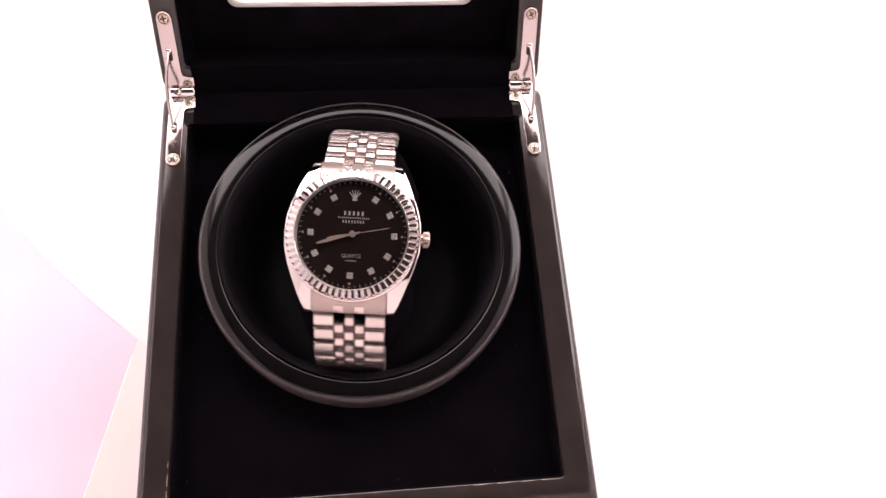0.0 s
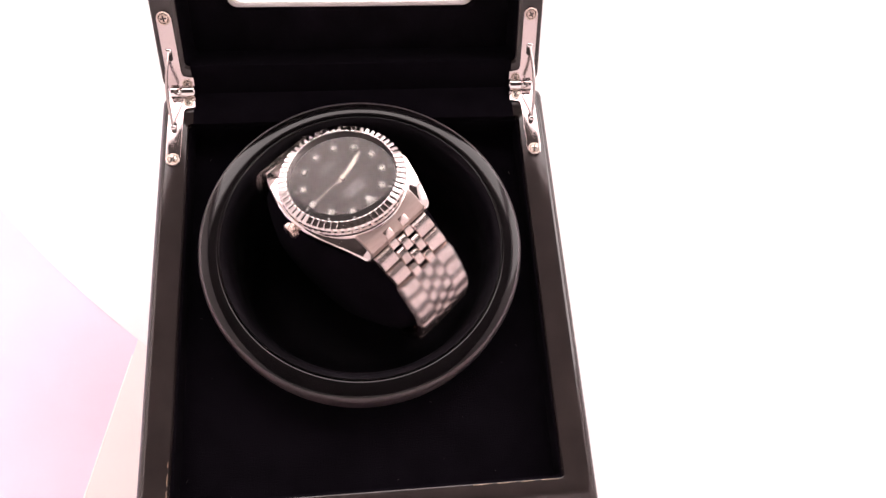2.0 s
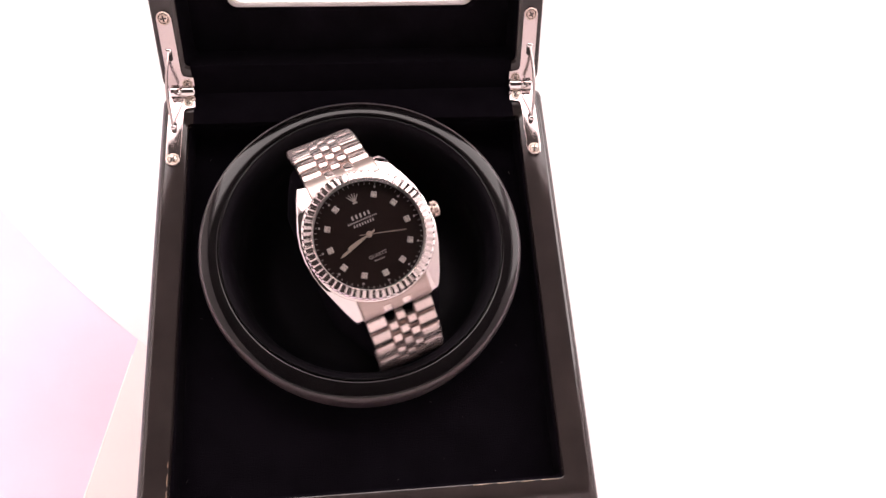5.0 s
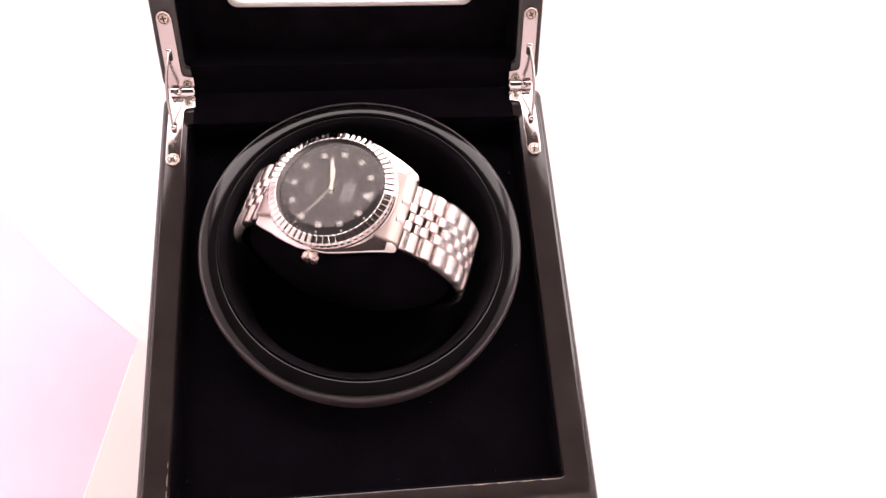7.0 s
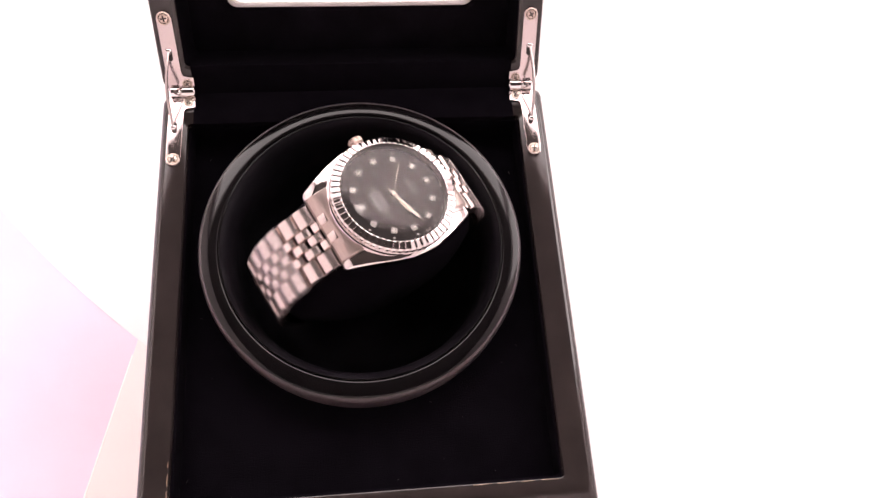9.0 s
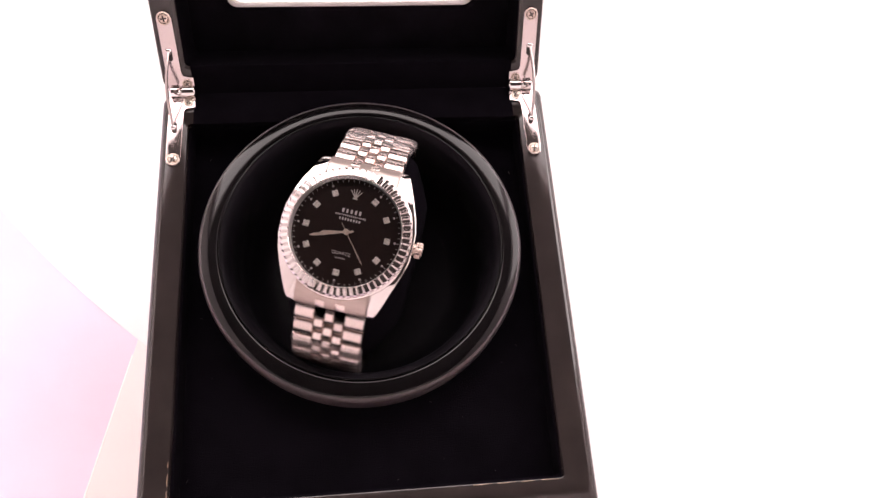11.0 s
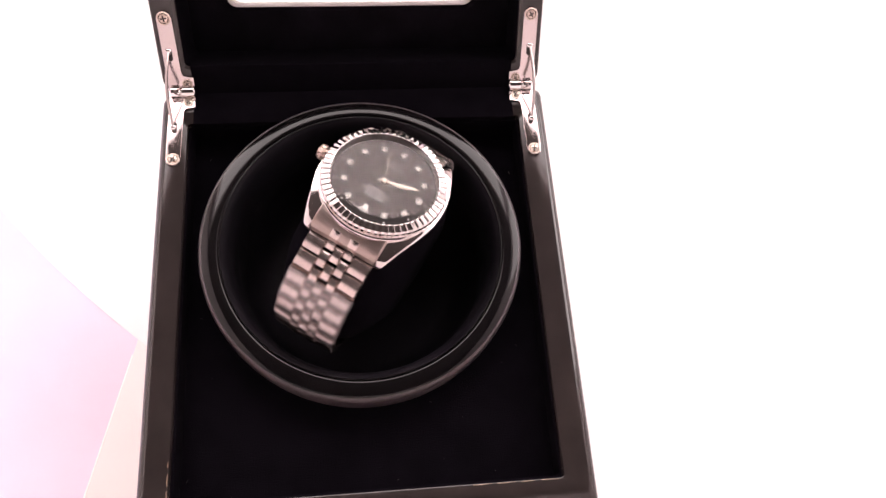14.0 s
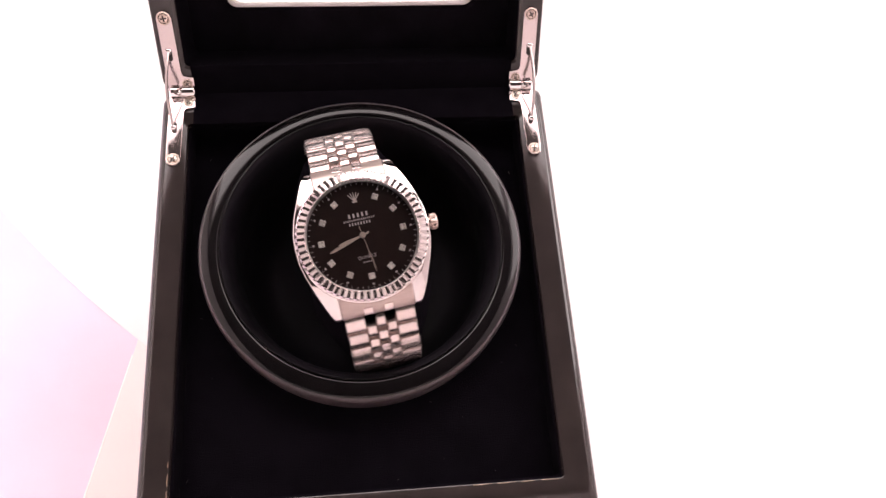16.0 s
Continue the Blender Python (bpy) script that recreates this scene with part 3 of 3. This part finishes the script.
def build_bracelet():
    for sy in (-1, 1):
        prof = [(12.5, -1.0), (15.5, -1.25), (18.2, -2.3), (20.0, -3.6), (20.9, -4.8), (20.8, -7.0), (12.5, -7.0)]
        loops = [[(x, sy * (y - (0.35 if abs(x) > 10.1 else 0)), z - (0.3 if abs(x) > 10.1 else 0)) for y, z in prof] for x in (-10.25, -9.9, 9.9, 10.25)]
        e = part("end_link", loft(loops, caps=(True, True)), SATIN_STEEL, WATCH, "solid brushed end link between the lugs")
        for x in (-2.84, 2.84):
            part("inset_link", box(-1.35, 1.35, -1.3, 1.3, -0.5, 0.26, 0.25), BRUSHED, e, "", mm(x, sy * 20.0, -3.85, -43 * sy))
    # points of the loop by length
    fine = []
    for i in range(2001):
        a = math.pi / 2 - 2 * math.pi * i / 2000
        fine.append((LOOP_Y + LOOP_A * math.cos(a), LOOP_Z + LOOP_B * math.sin(a)))
    run = [0.0]
    for p, q in zip(fine, fine[1:]):
        run.append(run[-1] + math.hypot(q[0] - p[0], q[1] - p[1]))
    total = run[-1]

    def place(s):
        j = min(range(2000), key=lambda i: abs(run[i] - s))
        (y0, z0), (y1, z1) = fine[j], fine[(j + 1) % 2001]
        d = Vector((0, y1 - y0, z1 - z0)).normalized()
        out = Vector((0, -d.z, d.y))
        out = out if out.dot(Vector((0, y0 - LOOP_Y, z0 - LOOP_Z))) > 0 else -out
        across = d.cross(out)
        m = Matrix((across, d, out)).transposed().to_4x4()
        return Matrix.Translation(Vector((0, y0, z0)) * MM) @ m @ Matrix.Translation((0, 0, -1.5 * MM))

    first = run[min(range(1000), key=lambda i: abs(fine[i][0] - 20.3) + (1e3 if fine[i][1] < LOOP_Z else 0))]
    last = run[min(range(1001, 2001), key=lambda i: abs(fine[i][0] + 20.3) + (1e3 if fine[i][1] < LOOP_Z else 0))]
    rows = round((last - first) / 5.3)
    pitch = (last - first) / rows
    outer = link_mesh("outer_link", 2.9, pitch * 0.985, 2.7)
    centre = link_mesh("centre_link", 1.42, pitch * 0.90, 2.9)
    for k in range(rows):
        s = first + (k + 0.5) * pitch
        far = min(k + 0.5, rows - k - 0.5) / (rows / 2)
        slim = 1 - 0.10 * far
        spots = [(outer, "outer_link", -7.15, 0), (outer, "outer_link", 7.15, 0), (centre, "centre_link", 0, 0)]
        spots += [(centre, "centre_link", -2.84, -0.5), (centre, "centre_link", 2.84, -0.5)]
        for mesh, name, x, shift in spots:
            ob = new(name, mesh)
            ob.parent = WATCH
            ob.matrix_basis = place(s + shift * pitch) @ mm(x * slim, 0, 0) @ Matrix.Diagonal((slim, 1, 1, 1))

    # clear film left on the links, past the second row from either lug
    def film_loop(s, wobble):
        far = min(s - first, last - s) / ((last - first) / 2)
        half = 10.1 * (1 - 0.10 * far) + 0.35
        m = place(s)
        section = [(-half + 0.1, 0.3), (-half, 1.3), (-half + 0.25, 2.6)] + [(half * k, 2.98) for k in (-0.9, -0.72, -0.5, -0.25, 0, 0.25, 0.5, 0.72, 0.9)] + [(half - 0.25, 2.6), (half, 1.3), (half - 0.1, 0.3)]
        pts = []
        for x, z in section:
            q = noise.noise(Vector((x * 0.35, s * 0.45, 3.0)))
            e = noise.noise(Vector((x * 0.25, 7.0, 0.0))) * wobble
            v = m @ (Vector((x * (1 + 0.03 * q), e, z + 0.09 * q)) * MM)
            pts.append(v / MM)
        return pts

    for s0, s1 in ((first + 2.1 * pitch, total * 0.245), (last - 2.1 * pitch, total * 0.755)):
        count = 60
        loops = [film_loop(s0 + (s1 - s0) * i / count, 1.6 if i in (0, count) else 0.0) for i in range(count + 1)]
        bm = bmesh.new()
        vs = [[bm.verts.new(p) for p in loop] for loop in loops]
        for a, b in zip(vs, vs[1:]):
            for i in range(len(a) - 1):
                bm.faces.new((a[i], a[i + 1], b[i + 1], b[i]))
        wrap = part("protective_film", bm, FILM, WATCH, "clear wrinkled plastic film round the bracelet", angle=60)
        wrap.visible_shadow = False


build_case()
build_bezel()
build_dial()
SECOND = build_pointers()
build_crown()
build_crystal()
build_bracelet()


# ---- what moves ----
def turned(t):
    """Degrees by which the rotor has turned at t seconds (it runs clockwise, a little unevenly in each round)."""
    base = -6.04 - 66.44 * t
    return base + UNEVEN[0] * (1 - math.cos(radians(base + 6.04))) + UNEVEN[1] * math.sin(radians(base + 6.04))


UNEVEN = (1.3, 0.0)


def rotor_pose(t):
    return ROTOR_SEAT @ pose(0, 0, 0, 0, 0, turned(t))


def motions():
    times = [round(0.2 * i, 2) for i in range(81)]
    walk(ROTOR, [(t, rotor_pose(t)) for t in times])
    walk(WATCH, [(t, rotor_pose(t) @ WATCH_SEAT) for t in times])
    ticks = [(0.0, pose(0, 0, 0, 0, 0, -78))]
    for k in range(1, 16):
        ticks += [(k - 0.06, pose(0, 0, 0, 0, 0, -78 - 6 * (k - 1))), (k + 0.06, pose(0, 0, 0, 0, 0, -78 - 6 * k))]
    ticks += [(15.94, pose(0, 0, 0, 0, 0, -168)), (16.0, pose(0, 0, 0, 0, 0, -171))]
    walk(SECOND, ticks)


motions()
